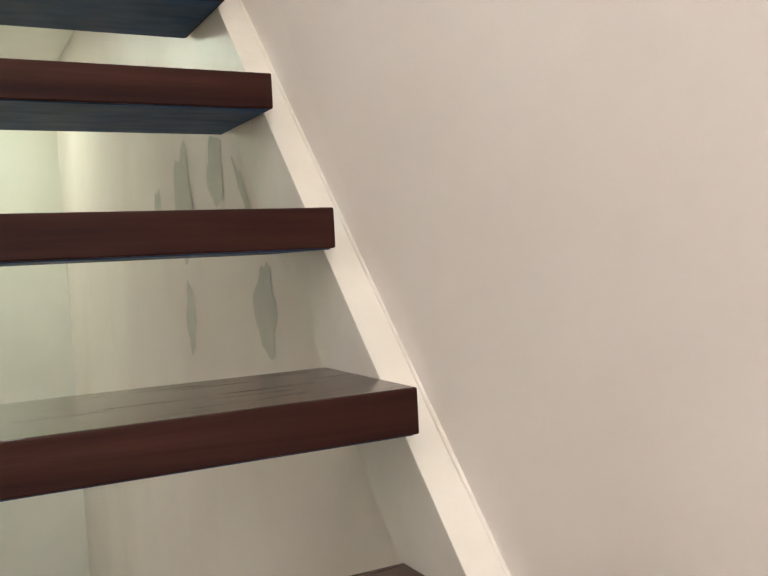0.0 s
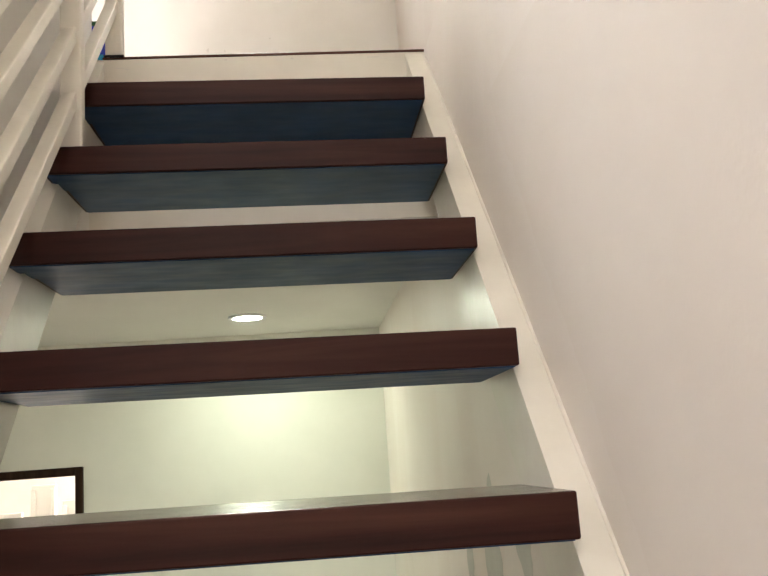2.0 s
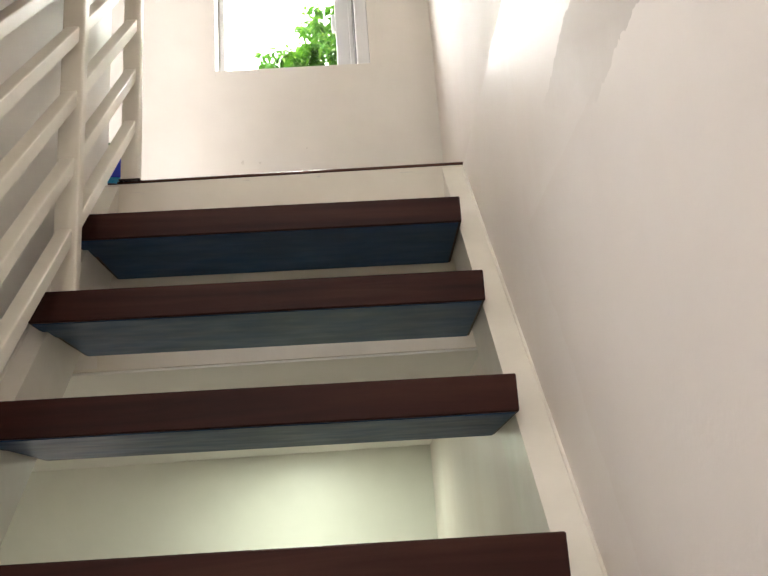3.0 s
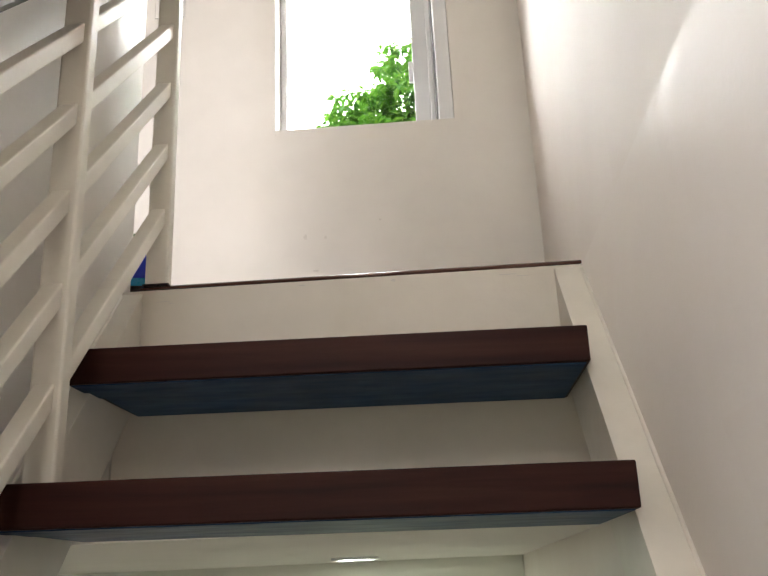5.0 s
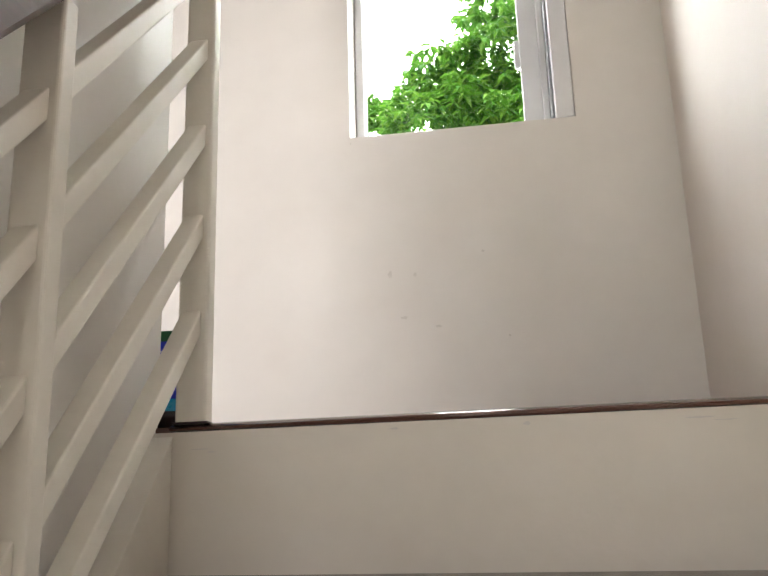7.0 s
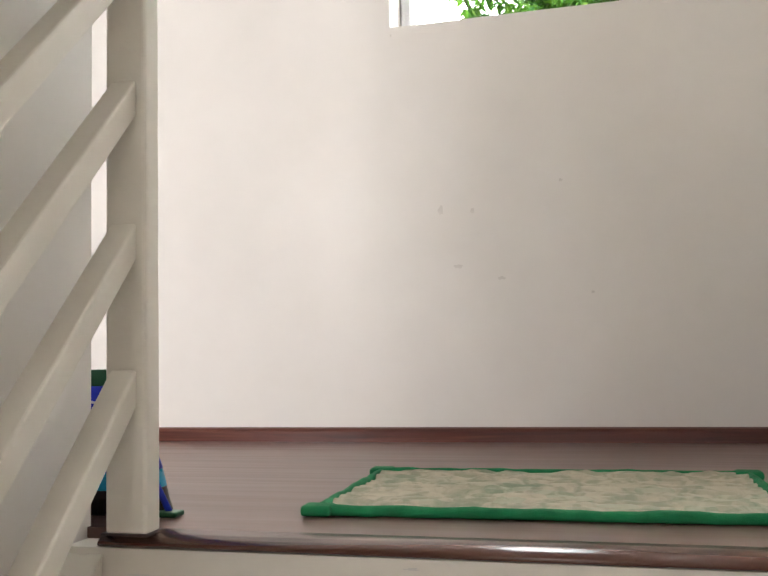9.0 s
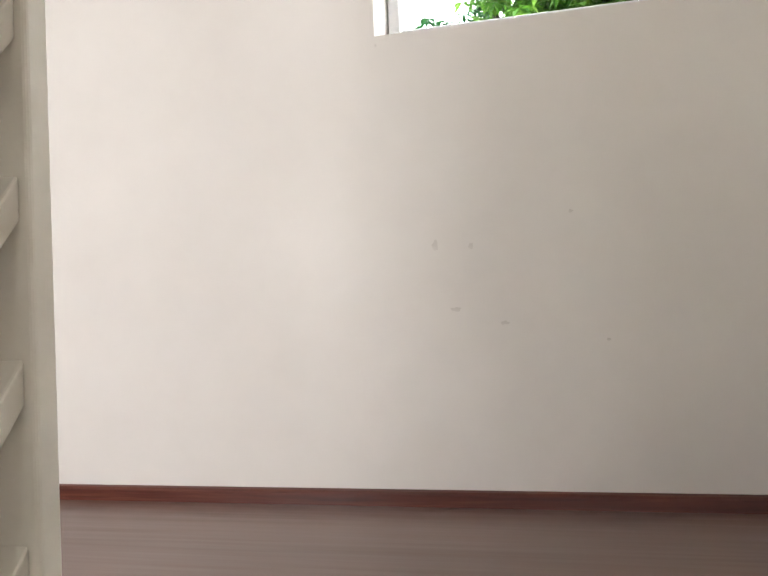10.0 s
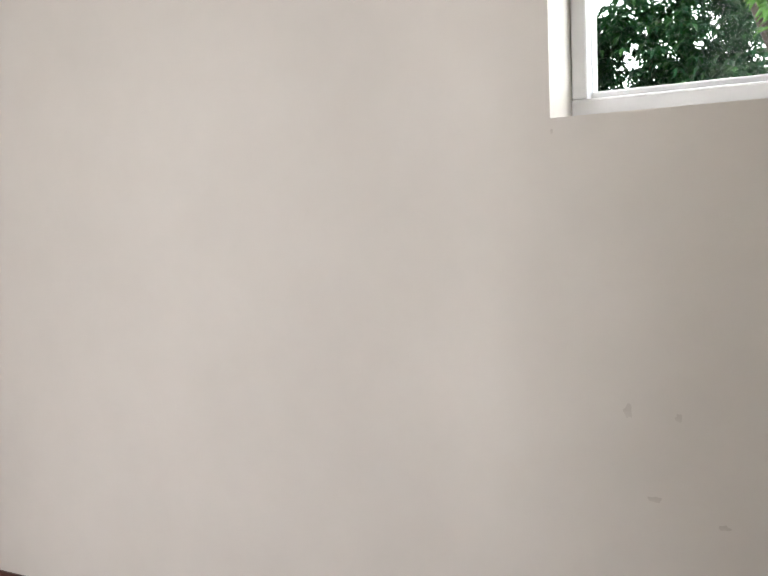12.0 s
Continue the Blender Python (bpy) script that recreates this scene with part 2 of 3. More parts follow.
def quilt_material():
    """Faded printed cotton: beige with grey-green leaf shapes."""
    m, n, l, b = nodes_of("quilted_print")
    v = place(n, l)
    a = add(n, "ShaderNodeTexVoronoi", Scale=26.0)
    l.new(v, a.inputs[0])
    w = add(n, "ShaderNodeTexNoise", Scale=34.0, Detail=4.0, Distortion=1.2)
    l.new(v, w.inputs[0])
    mx = n.new("ShaderNodeMix")
    mx.data_type = "RGBA"
    l.new(ramp(n, l, w.outputs[0], [(0.36, (0.27, 0.30, 0.21)), (0.46, (0.42, 0.40, 0.30)), (0.56, (0.58, 0.53, 0.41)), (0.75, (0.66, 0.62, 0.50))]).outputs[0], mx.inputs[6])
    l.new(ramp(n, l, a.outputs[1], [(0.0, (0.55, 0.50, 0.38)), (0.6, (0.42, 0.40, 0.30)), (0.85, (0.28, 0.36, 0.25))]).outputs[0], mx.inputs[7])
    mx.inputs[0].default_value = 0.40
    l.new(mx.outputs[2], b.inputs["Base Color"])
    b.inputs["Roughness"].default_value = 0.95
    f = add(n, "ShaderNodeTexNoise", Scale=700.0, Detail=2.0)
    l.new(v, f.inputs[0])
    bump(n, l, b, f.outputs[0], 0.5, 0.001)
    return m


def plain(name, color, rough=0.4):
    return mottled(name, tuple(c * 0.85 for c in color), tuple(min(c * 1.1, 1) for c in color), (rough * 0.85, rough * 1.2), 18.0, 200, 0.1)


M_GLASS = glass_material()
M_LED = lamp_material()
M_HAZE = haze_material()
M_QUILT = quilt_material()
M_BLUE = plain("blue_printed_plastic", (0.006, 0.030, 0.52), 0.5)
M_CYAN = plain("cyan_printed_plastic", (0.02, 0.30, 0.52), 0.28)
M_BAGGREEN = plain("dark_green_plastic", (0.008, 0.11, 0.035), 0.35)
M_BAGDARK = plain("dark_brown_print", (0.035, 0.022, 0.022), 0.35)
M_BAGWHITE = plain("white_print", (0.72, 0.74, 0.78), 0.35)
M_LEAF = leaf_material("mango_leaves", (0.014, 0.070, 0.018), (0.075, 0.225, 0.032), (0.26, 0.44, 0.07))
M_LEAF2 = leaf_material("dark_leaves", (0.008, 0.042, 0.020), (0.016, 0.075, 0.030), (0.05, 0.15, 0.030))

# ---- mesh helpers ----


def link(name, bm, material, smooth=False):
    me = bpy.data.meshes.new(name)
    bmesh.ops.recalc_face_normals(bm, faces=bm.faces)
    bm.to_mesh(me)
    bm.free()
    for mat in (material if isinstance(material, (list, tuple)) else [material]):
        me.materials.append(mat)
    if smooth:
        for p in me.polygons:
            p.use_smooth = True
    return new(name, me)


def part(name, bm, material, parent, label="", smooth=False):
    ob = link(name, bm, material, smooth)
    ob.parent = parent
    if label:
        tagged(ob, label)
    return ob


def thing(name, label, category, at=(0, 0, 0), group="", kind=""):
    ob = new(name)
    ob.empty_display_size = 0.05
    ob.matrix_world = pose(*at)
    return tagged(ob, label, category, group, kind)


def box(bm, x0, x1, y0, y1, z0, z1, bevel=0.0, seg=2):
    vs = [bm.verts.new((x, y, z)) for x in (x0, x1) for y in (y0, y1) for z in (z0, z1)]
    fs = [bm.faces.new([vs[i] for i in f]) for f in ((0, 1, 3, 2), (4, 6, 7, 5), (0, 4, 5, 1), (2, 3, 7, 6), (0, 2, 6, 4), (1, 5, 7, 3))]
    if bevel:
        es = {e for f in fs for e in f.edges}
        bmesh.ops.bevel(bm, geom=list(es), offset=bevel, segments=seg, profile=0.5, affect="EDGES")
    return bm


def slab(*a, bevel=0.0, seg=2):
    return box(bmesh.new(), *a, bevel=bevel, seg=seg)


def prism(points, x0, x1, bevel=0.0):
    """A profile in (y, z) pushed along x."""
    bm = bmesh.new()
    a = [bm.verts.new((x0, y, z)) for y, z in points]
    b = [bm.verts.new((x1, y, z)) for y, z in points]
    bm.faces.new(a)
    bm.faces.new(b[::-1])
    for i in range(len(a)):
        j = (i + 1) % len(a)
        bm.faces.new((a[i], a[j], b[j], b[i]))
    if bevel:
        bmesh.ops.bevel(bm, geom=bm.edges[:], offset=bevel, segments=2, profile=0.5, affect="EDGES")
    return bm


def tube(bm, points, radii, sides=8):
    rings = []
    for i, (p, r) in enumerate(zip(points, radii)):
        p = Vector(p)
        way = (Vector(points[min(i + 1, len(points) - 1)]) - Vector(points[max(i - 1, 0)])).normalized()
        q = way.to_track_quat("Z", "Y")
        rings.append([bm.verts.new(p + q @ Vector((r * math.cos(a), r * math.sin(a), 0))) for a in (2 * math.pi * k / sides for k in range(sides))])
    for a, b in zip(rings, rings[1:]):
        for k in range(sides):
            bm.faces.new((a[k], a[(k + 1) % sides], b[(k + 1) % sides], b[k]))
    bm.faces.new(rings[0][::-1])
    bm.faces.new(rings[-1])
    return bm


def structure(name, bm, material, label, category, smooth=False):
    return tagged(link(name, bm, material, smooth), label, category, kind="structure")


# ---- the large structure ----
TH = 0.12
WIN = (-0.658, -0.116, 0.775, 1.78)       # x0, x1, sill, head of the opening

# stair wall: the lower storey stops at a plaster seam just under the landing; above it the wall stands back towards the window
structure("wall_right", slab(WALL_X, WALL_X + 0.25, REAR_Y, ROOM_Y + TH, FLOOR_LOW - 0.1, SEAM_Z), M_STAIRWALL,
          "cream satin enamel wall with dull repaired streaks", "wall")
plan = [(WALL_X + 0.002, REAR_Y), (WALL_X + 0.002, -0.25), (UPPER_X, BACK_Y + 0.15), (WALL_X + 0.25, BACK_Y + 0.15), (WALL_X + 0.25, REAR_Y)]
bm = bmesh.new()
low = [bm.verts.new((x, y, SEAM_Z + 0.0005)) for x, y in plan]
high = [bm.verts.new((x, y, CEIL_UP + 0.1)) for x, y in plan]
bm.faces.new(low[::-1])
bm.faces.new(high)
for i in range(5):
    bm.faces.new((low[i], low[(i + 1) % 5], high[(i + 1) % 5], high[i]))
structure("wall_right_upper", bm, M_STAIRWALL, "cream satin enamel upper wall beside the landing", "wall")

# wall with the window, in four butted pieces of one mesh
bm = bmesh.new()
zb = CEIL_LOW + 0.02
for a in ((FAR_X, WIN[0], zb, CEIL_UP + 0.1), (WIN[1], UPPER_X - 0.001, zb, CEIL_UP + 0.1), (WIN[0], WIN[1], zb, WIN[2]), (WIN[0], WIN[1], WIN[3], CEIL_UP + 0.1)):
    box(bm, a[0], a[1], BACK_Y, BACK_Y + TH + 0.03, a[2], a[3])
bmesh.ops.remove_doubles(bm, verts=bm.verts, dist=0.0001)
structure("wall_back", bm, M_WALL, "matt cream plaster wall with a few grey smudges", "wall")

# partition beside the rail, its foot following the flight; in front of it the well is open to the living room
PART_Y = -0.80
foot = lambda y: SLOPE * y + STR_C - 0.2
structure("wall_left", prism([(LEFT_END, CEIL_UP), (LEFT_END, CEIL_LOW + 0.01), (EDGE_Y, CEIL_LOW + 0.01), (EDGE_Y - 0.02, foot(EDGE_Y)),
                              (PART_Y, foot(PART_Y)), (PART_Y, CEIL_UP)], LEFT_X - 0.10, LEFT_X),
          M_PARTITION, "cream painted partition wall beside the stair rail", "wall")
structure("wall_side_upper", slab(FAR_X - 0.12, FAR_X, PART_Y, BACK_Y, -0.12, CEIL_UP), M_WALL, "cream wall of the upper passage", "wall")
bm = bmesh.new()
for a in ((FAR_X, -1.36, 0, CEIL_UP), (-1.04, LEFT_X - 0.10, 0, CEIL_UP), (-1.36, -1.04, 0, 0.10), (-1.36, -1.04, 1.15, CEIL_UP)):
    box(bm, a[0], a[1], PART_Y - 0.10, PART_Y, a[2], a[3])
structure("wall_passage", bm, M_WALL, "cream passage wall with a bright window opening", "wall")
bm = bmesh.new()
for a in ((REAR_Y, -2.87, FLOOR_LOW, CEIL_UP), (-1.03, PART_Y, FLOOR_LOW, CEIL_UP), (-2.87, -1.03, FLOOR_LOW, -0.20), (-2.87, -1.03, 1.40, CEIL_UP)):
    box(bm, FAR_X - 0.12, FAR_X, a[0], a[1], a[2], a[3])
structure("wall_living", bm, M_WALL, "cream living room wall with a wide window opening", "wall")
bm = bmesh.new()
for a in ((FAR_X, -1.42, FLOOR_LOW, CEIL_UP), (-0.08, WALL_X, FLOOR_LOW, CEIL_UP), (-1.42, -0.08, FLOOR_LOW, -1.9), (-1.42, -0.08, 0.1, 1.0), (-1.42, -0.08, 2.1, CEIL_UP)):
    box(bm, a[0], a[1], REAR_Y - TH, REAR_Y, a[2], a[3])
structure("wall_rear", bm, M_WALL, "cream wall behind the flight with two window openings", "wall")
structure("ceiling_upper", slab(FAR_X - 0.12, WALL_X + 0.25, REAR_Y - TH, BACK_Y + 0.15, CEIL_UP, CEIL_UP + 0.12), M_CEIL, "white painted upper ceiling", "ceiling")

# landing: slab with its painted edge, laminate, nosing
structure("landing_beam", slab(FAR_X, WALL_X, EDGE_Y, BACK_Y + 0.15, CEIL_LOW + 0.004, -0.0108), M_BEAM,
          "cream painted edge beam under the landing", "beam")
structure("floor", slab(FAR_X, UPPER_X, EDGE_Y + 0.0342, BACK_Y, -0.0105, 0.0), M_FLOOR, "brown wood-grain laminate landing floor", "floor")
structure("floor_passage", slab(FAR_X, LEFT_X - 0.1, PART_Y - 0.10, EDGE_Y + 0.0340, -0.12, 0.0), M_FLOOR, "brown laminate floor of the upper passage", "floor")
pts = [(EDGE_Y + 0.034, -0.0105), (EDGE_Y + 0.034, 0.0012), (EDGE_Y + 0.022, 0.0015), (EDGE_Y + 0.012, 0.0009), (EDGE_Y + 0.004, -0.0012),
       (EDGE_Y - 0.002, -0.0046), (EDGE_Y - 0.0035, -0.0070), (EDGE_Y - 0.002, -0.0090), (EDGE_Y + 0.002, -0.0105)]
structure("trim_nosing", prism(pts, LEFT_X + 0.035, WALL_X), M_NOSE, "rounded brown varnished nosing along the landing edge", "trim", True)
bm = prism([(BACK_Y, 0.0), (BACK_Y - 0.012, 0.0), (BACK_Y - 0.012, 0.019), (BACK_Y - 0.009, 0.024), (BACK_Y - 0.004, 0.026), (BACK_Y, 0.026)], FAR_X, UPPER_X)
structure("baseboard", bm, M_SKIRT, "low red-brown wooden skirting with streaked grain", "skirting")

# lower room
DOOR = (-1.98, -1.265, -1.00)
bm = bmesh.new()
for a in ((FAR_X, DOOR[0], FLOOR_LOW, CEIL_LOW), (DOOR[1], WALL_X, FLOOR_LOW, CEIL_LOW), (DOOR[0], DOOR[1], DOOR[2], CEIL_LOW)):
    box(bm, a[0], a[1], ROOM_Y, ROOM_Y + TH, a[2], a[3])
structure("wall_room_far", bm, M_ROOM, "white wall of the lower room, tinted with the downlight's green", "wall")
structure("wall_room_left", slab(FAR_X - TH, FAR_X, PART_Y, ROOM_Y + 1.6, FLOOR_LOW, -0.12), M_ROOM, "pale wall of the lower room", "wall")
structure("ceiling_lower", slab(FAR_X, WALL_X, EDGE_Y + 0.003, ROOM_Y, CEIL_LOW - 0.002, CEIL_LOW + 0.003), M_CEIL, "white painted ceiling of the lower room", "ceiling")
structure("ceiling_lower_rear", slab(FAR_X, LEFT_X - 0.10, PART_Y - 0.10, EDGE_Y + 0.03, CEIL_LOW, -0.125), M_CEIL, "white painted ceiling beside the flight", "ceiling")
structure("floor_lower", slab(FAR_X, WALL_X, REAR_Y, ROOM_Y + 1.6, FLOOR_LOW - 0.1, FLOOR_LOW), M_TILE, "pale tiled floor of the lower storey", "floor")
structure("ceiling_bay", slab(FAR_X, WALL_X + TH, BACK_Y + 0.15, ROOM_Y + 1.6, CEIL_LOW + 0.004, CEIL_LOW + 0.14), M_EXT, "flat roof over the lower room", "roof")
# bright space behind the door opening
structure("wall_closet", slab(FAR_X, WALL_X, ROOM_Y + 1.5, ROOM_Y + 1.6, FLOOR_LOW, CEIL_LOW), M_WHITE, "white wall behind the doorway", "wall")
structure("wall_closet_side", slab(-0.9, -0.8, ROOM_Y + TH, ROOM_Y + 1.5, FLOOR_LOW, CEIL_LOW), M_WHITE, "white side wall behind the doorway", "wall")

# ---- window in the stair wall end ----
FY0, FY1 = BACK_Y + 0.090, BACK_Y + 0.146
window = thing("window_1", "white aluminium sliding window, clear glass, above the landing", "window", ((WIN[0] + WIN[1]) / 2, BACK_Y, WIN[2]), kind="structure")
ox, oy, oz = window.location


def wbox(x0, x1, y0, y1, z0, z1, bevel=0.003):
    return slab(x0 - ox, x1 - ox, y0 - oy, y1 - oy, z0 - oz, z1 - oz, bevel=bevel)


FW = 0.030
part("frame_sill", wbox(WIN[0], WIN[1], FY0, FY1, WIN[2] + 0.001, WIN[2] + FW), M_FRAME, window)
part("frame_head", wbox(WIN[0], WIN[1], FY0, FY1, WIN[3] - FW, WIN[3] - 0.001), M_FRAME, window)
part("frame_jamb", wbox(WIN[0] + 0.001, WIN[0] + 0.022, FY0, FY1, WIN[2] + FW, WIN[3] - FW), M_FRAME, window)
part("frame_jamb", wbox(-0.161, WIN[1] - 0.001, BACK_Y + 0.004, FY1, WIN[2] + 0.002, WIN[3] - FW), M_FRAME, window)
part("track_seal", wbox(-0.168, -0.163, FY0 - 0.070, FY1, WIN[2] + FW * 0.5, WIN[3] - FW, 0.001), M_SEAL, window, "dark grey rubber seal")
part("frame_channel", wbox(-0.184, -0.168, FY0 - 0.012, FY1, WIN[2] + FW * 0.9, WIN[3] - FW), M_FRAME, window)
sash = part("sash_stile", wbox(-0.232, -0.182, FY0 + 0.012, FY0 + 0.034, WIN[2] + FW, WIN[3] - FW), M_FRAME, window, "white sash stile with a small latch")
part("latch", wbox(-0.246, -0.232, FY0 + 0.004, FY0 + 0.016, 0.970, 1.046, 0.003), M_FRAME, sash, "small white window latch")
part("sash_rail", wbox(WIN[0] + 0.022, -0.232, FY0 + 0.016, FY0 + 0.034, WIN[2] + FW, WIN[2] + FW + 0.010), M_FRAME, window)
pane = part("pane", wbox(WIN[0] + 0.022, -0.232, FY0 + 0.023, FY0 + 0.027, WIN[2] + FW + 0.010, WIN[3] - FW, 0), M_GLASS, window, "clear glass pane")
pane.visible_shadow = False

# small cover plate on the wall
plate = thing("cover_plate", "cream plastic electrical cover plate on the wall", "cover plate", (-0.993, BACK_Y, 1.209))
part("plate", slab(-0.055, 0.043, -0.006, 0.0, 0.0, 0.13, bevel=0.003), M_WHITE, plate)
part("rocker", slab(-0.035, 0.023, -0.0095, -0.0062, 0.02, 0.11, bevel=0.002), M_WHITE, plate)

# ---- stair flight ----
STR_IN_R, STR_IN_L = 0.002, -TREAD_W - 0.002
STR_DEPTH = 0.175          # measured along y


def stringer_profile():
    top_y = EDGE_Y
    low_y = -2.70
    f = lambda y: SLOPE * y + STR_C
    return [(top_y, f(top_y)), (low_y, f(low_y)), (low_y + STR_DEPTH, f(low_y)), (top_y, f(top_y) - SLOPE * STR_DEPTH)]


for x0, x1, xw in ((STR_IN_R, WALL_X - 0.001, WALL_X), (LEFT_X + 0.001, STR_IN_L, LEFT_X)):
    st = thing("stringer", "cream painted steel stair stringer fixed along the wall", "stringer", (0, 0, 0), "stair stringers")
    prof = stringer_profile()
    part("web", prism(prof, x0, x1, 0.002), M_STEEL, st)
    cap = [prof[0], prof[1], (prof[1][0] - 0.003, prof[1][1]), (prof[0][0] - 0.003, prof[0][1])]
    part("front_flange", prism(cap, x0 - 0.001 if xw > 0 else x0, x1 if xw > 0 else x1 + 0.001, 0.001), M_STEEL, st)
    n = 70
    pts = [(xw + (-0.0015 if xw > 0 else 0.0015), -2.65 + 2.70 * k / n, SLOPE * (-2.65 + 2.70 * k / n) + STR_C + 0.003) for k in range(n + 1)]
    part("paint_bead", tube(bmesh.new(), pts, [0.0035 + 0.0016 * noise.noise((k * 0.37, 2, xw)) for k in range(n + 1)], 6), M_STEEL, st, "", True)
treads = []
base = thing("stair_tread", "thick mahogany-stained stair tread, its underside tinted with blue glare", "stair tread", (0, 0, 0), "treads of the flight")
NOSE_L = -0.757                   # the nosing laps over the stringer by the rail


def tread_board(z0, z1, inset, bevel=0.0):
    bm = bmesh.new()
    pts = [(0 - inset, 0 + inset), (0 - inset, TREAD_D - inset), (-TREAD_W + inset, TREAD_D - inset), (-TREAD_W + inset, 0.095), (NOSE_L + inset, 0.095), (NOSE_L + inset, 0 + inset)]
    a = [bm.verts.new((x, y, z0)) for x, y in pts]
    b = [bm.verts.new((x, y, z1)) for x, y in pts]
    bm.faces.new(a[::-1])
    bm.faces.new(b)
    for i in range(6):
        j = (i + 1) % 6
        bm.faces.new((a[i], a[j], b[j], b[i]))
    if bevel:
        bmesh.ops.bevel(bm, geom=bm.edges[:], offset=bevel, segments=2, profile=0.5, affect="EDGES")
    return bm


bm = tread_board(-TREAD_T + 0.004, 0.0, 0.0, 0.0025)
# upward faces take the lighter, glossier material
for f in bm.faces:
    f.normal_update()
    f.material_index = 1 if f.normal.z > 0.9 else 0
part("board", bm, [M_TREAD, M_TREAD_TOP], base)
# thin sheet under the board that carries the glare's blue
part("underside", tread_board(-TREAD_T + 0.0022, -TREAD_T + 0.0038, 0.006), M_UNDER, base, "dark underside with blue glare put into its colour")
TILT = 0.63                       # the treads rise a little towards the rail
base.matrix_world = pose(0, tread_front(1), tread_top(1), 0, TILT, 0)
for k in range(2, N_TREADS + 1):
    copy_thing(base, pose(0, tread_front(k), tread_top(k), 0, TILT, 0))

# ---- stair rail ----
RAIL_SLOPE = 1.060
PX0, PX1 = -0.743, -0.700
RAIL_TOPS = [0.147 + 0.1375 * k for k in range(5)]     # at the front of the top post
POST_Y = [0.058, -0.345, -1.050, -1.760, -2.460]
HAND_C = 0.738
rail = thing("stair_rail", "cream steel stair rail, sloping bars, dark wooden handrail", "stair rail", (PX0, POST_Y[0], 0))
rx, ry, rz = rail.location


def tread_under(y):
    for k in range(1, N_TREADS + 1):
        if tread_front(k) <= y:
            return tread_top(k)
    return FLOOR_LOW


for i, y in enumerate(POST_Y):
    z0 = 0.0 if i == 0 else tread_under(y) + 0.7 * math.sin(radians(TILT))
    z1 = RAIL_SLOPE * y + HAND_C + 0.004
    part("post", slab(PX0 - rx, PX1 - rx, y - ry, y + 0.027 - ry, z0, z1, bevel=0.004, seg=3), M_STEEL, rail)
    part("base_weld", slab(PX0 - rx - 0.003, PX1 - rx + 0.003, y - ry - 0.003, y + 0.030 - ry, z0, z0 + 0.0025, bevel=0.001), M_BAGDARK, rail, "dark rusty joint at the post's foot")
RZ, RX0, RX1 = 0.035, -0.737, -0.709
for i in range(len(POST_Y) - 1):
    ya, yb = POST_Y[i], POST_Y[i + 1] + 0.027
    for zt in RAIL_TOPS:
        z_a = zt + RAIL_SLOPE * (ya - POST_Y[0] + 0.006)
        z_b = zt + RAIL_SLOPE * (yb - POST_Y[0] + 0.006)
        pts = [(ya - ry, z_a), (ya - ry, z_a - RZ), (yb - ry, z_b - RZ), (yb - ry, z_b)]
        part("bar", prism(pts, RX0 - rx, RX1 - rx, 0.0025), M_STEEL, rail)
ya, yb = 0.115, -2.25
fz = lambda y: RAIL_SLOPE * y + HAND_C
part("handrail", prism([(ya - ry, fz(ya)), (ya - ry, fz(ya) + 0.055), (yb - ry, fz(yb) + 0.055), (yb - ry, fz(yb))], -0.755 - rx, -0.686 - rx, 0.008), M_HANDRAIL, rail, "dark brown wooden handrail")

# ---- lower room things ----
frame_ob = thing("door_frame", "dark brown wooden door frame round a bright doorway", "door frame", (DOOR[1], ROOM_Y, FLOOR_LOW), kind="structure")
dw = DOOR[1] - DOOR[0]
hd = DOOR[2] - FLOOR_LOW
part("jamb", slab(-0.004, 0.027, -0.018, TH, 0, hd + 0.03, bevel=0.003), M_DARKFRAME, frame_ob)
part("jamb", slab(-dw - 0.027, -dw + 0.004, -0.018, TH, 0, hd + 0.03, bevel=0.003), M_DARKFRAME, frame_ob)
part("head", slab(-dw + 0.004, -0.004, -0.018, TH, hd - 0.006, hd + 0.03, bevel=0.003), M_DARKFRAME, frame_ob)
# tall white panels behind the doorway
for i, (x, w, dz) in enumerate(((-1.42, 0.10, 1.78), (-1.56, 0.11, 1.86), (-1.73, 0.14, 1.74))):
    p = thing("wardrobe_panel", "tall white painted panel with a moulded edge", "panel", (x, ROOM_Y + 0.55, FLOOR_LOW), "white panels behind the doorway")
    part("board", slab(-w / 2, w / 2, 0, 0.03, 0, dz + 0.12, bevel=0.004), M_WHITE, p)
    part("stile", slab(-w / 2, -w / 2 + 0.022, -0.014, -0.0005, 0, dz + 0.1, bevel=0.004), M_WHITE, p)
    part("stile", slab(w / 2 - 0.022, w / 2, -0.014, -0.0005, 0, dz + 0.1, bevel=0.004), M_WHITE, p)
# added fill lamp that brightens the doorway space; there is no window here
back_lamp = area_lamp("closet_fill_light", (-1.5, ROOM_Y + 1.4, -1.2), (-1.5, ROOM_Y, -1.5), 0.9, 1.2, 16, (1.0, 0.93, 0.88))

LED_AT = (-0.50, 1.35)


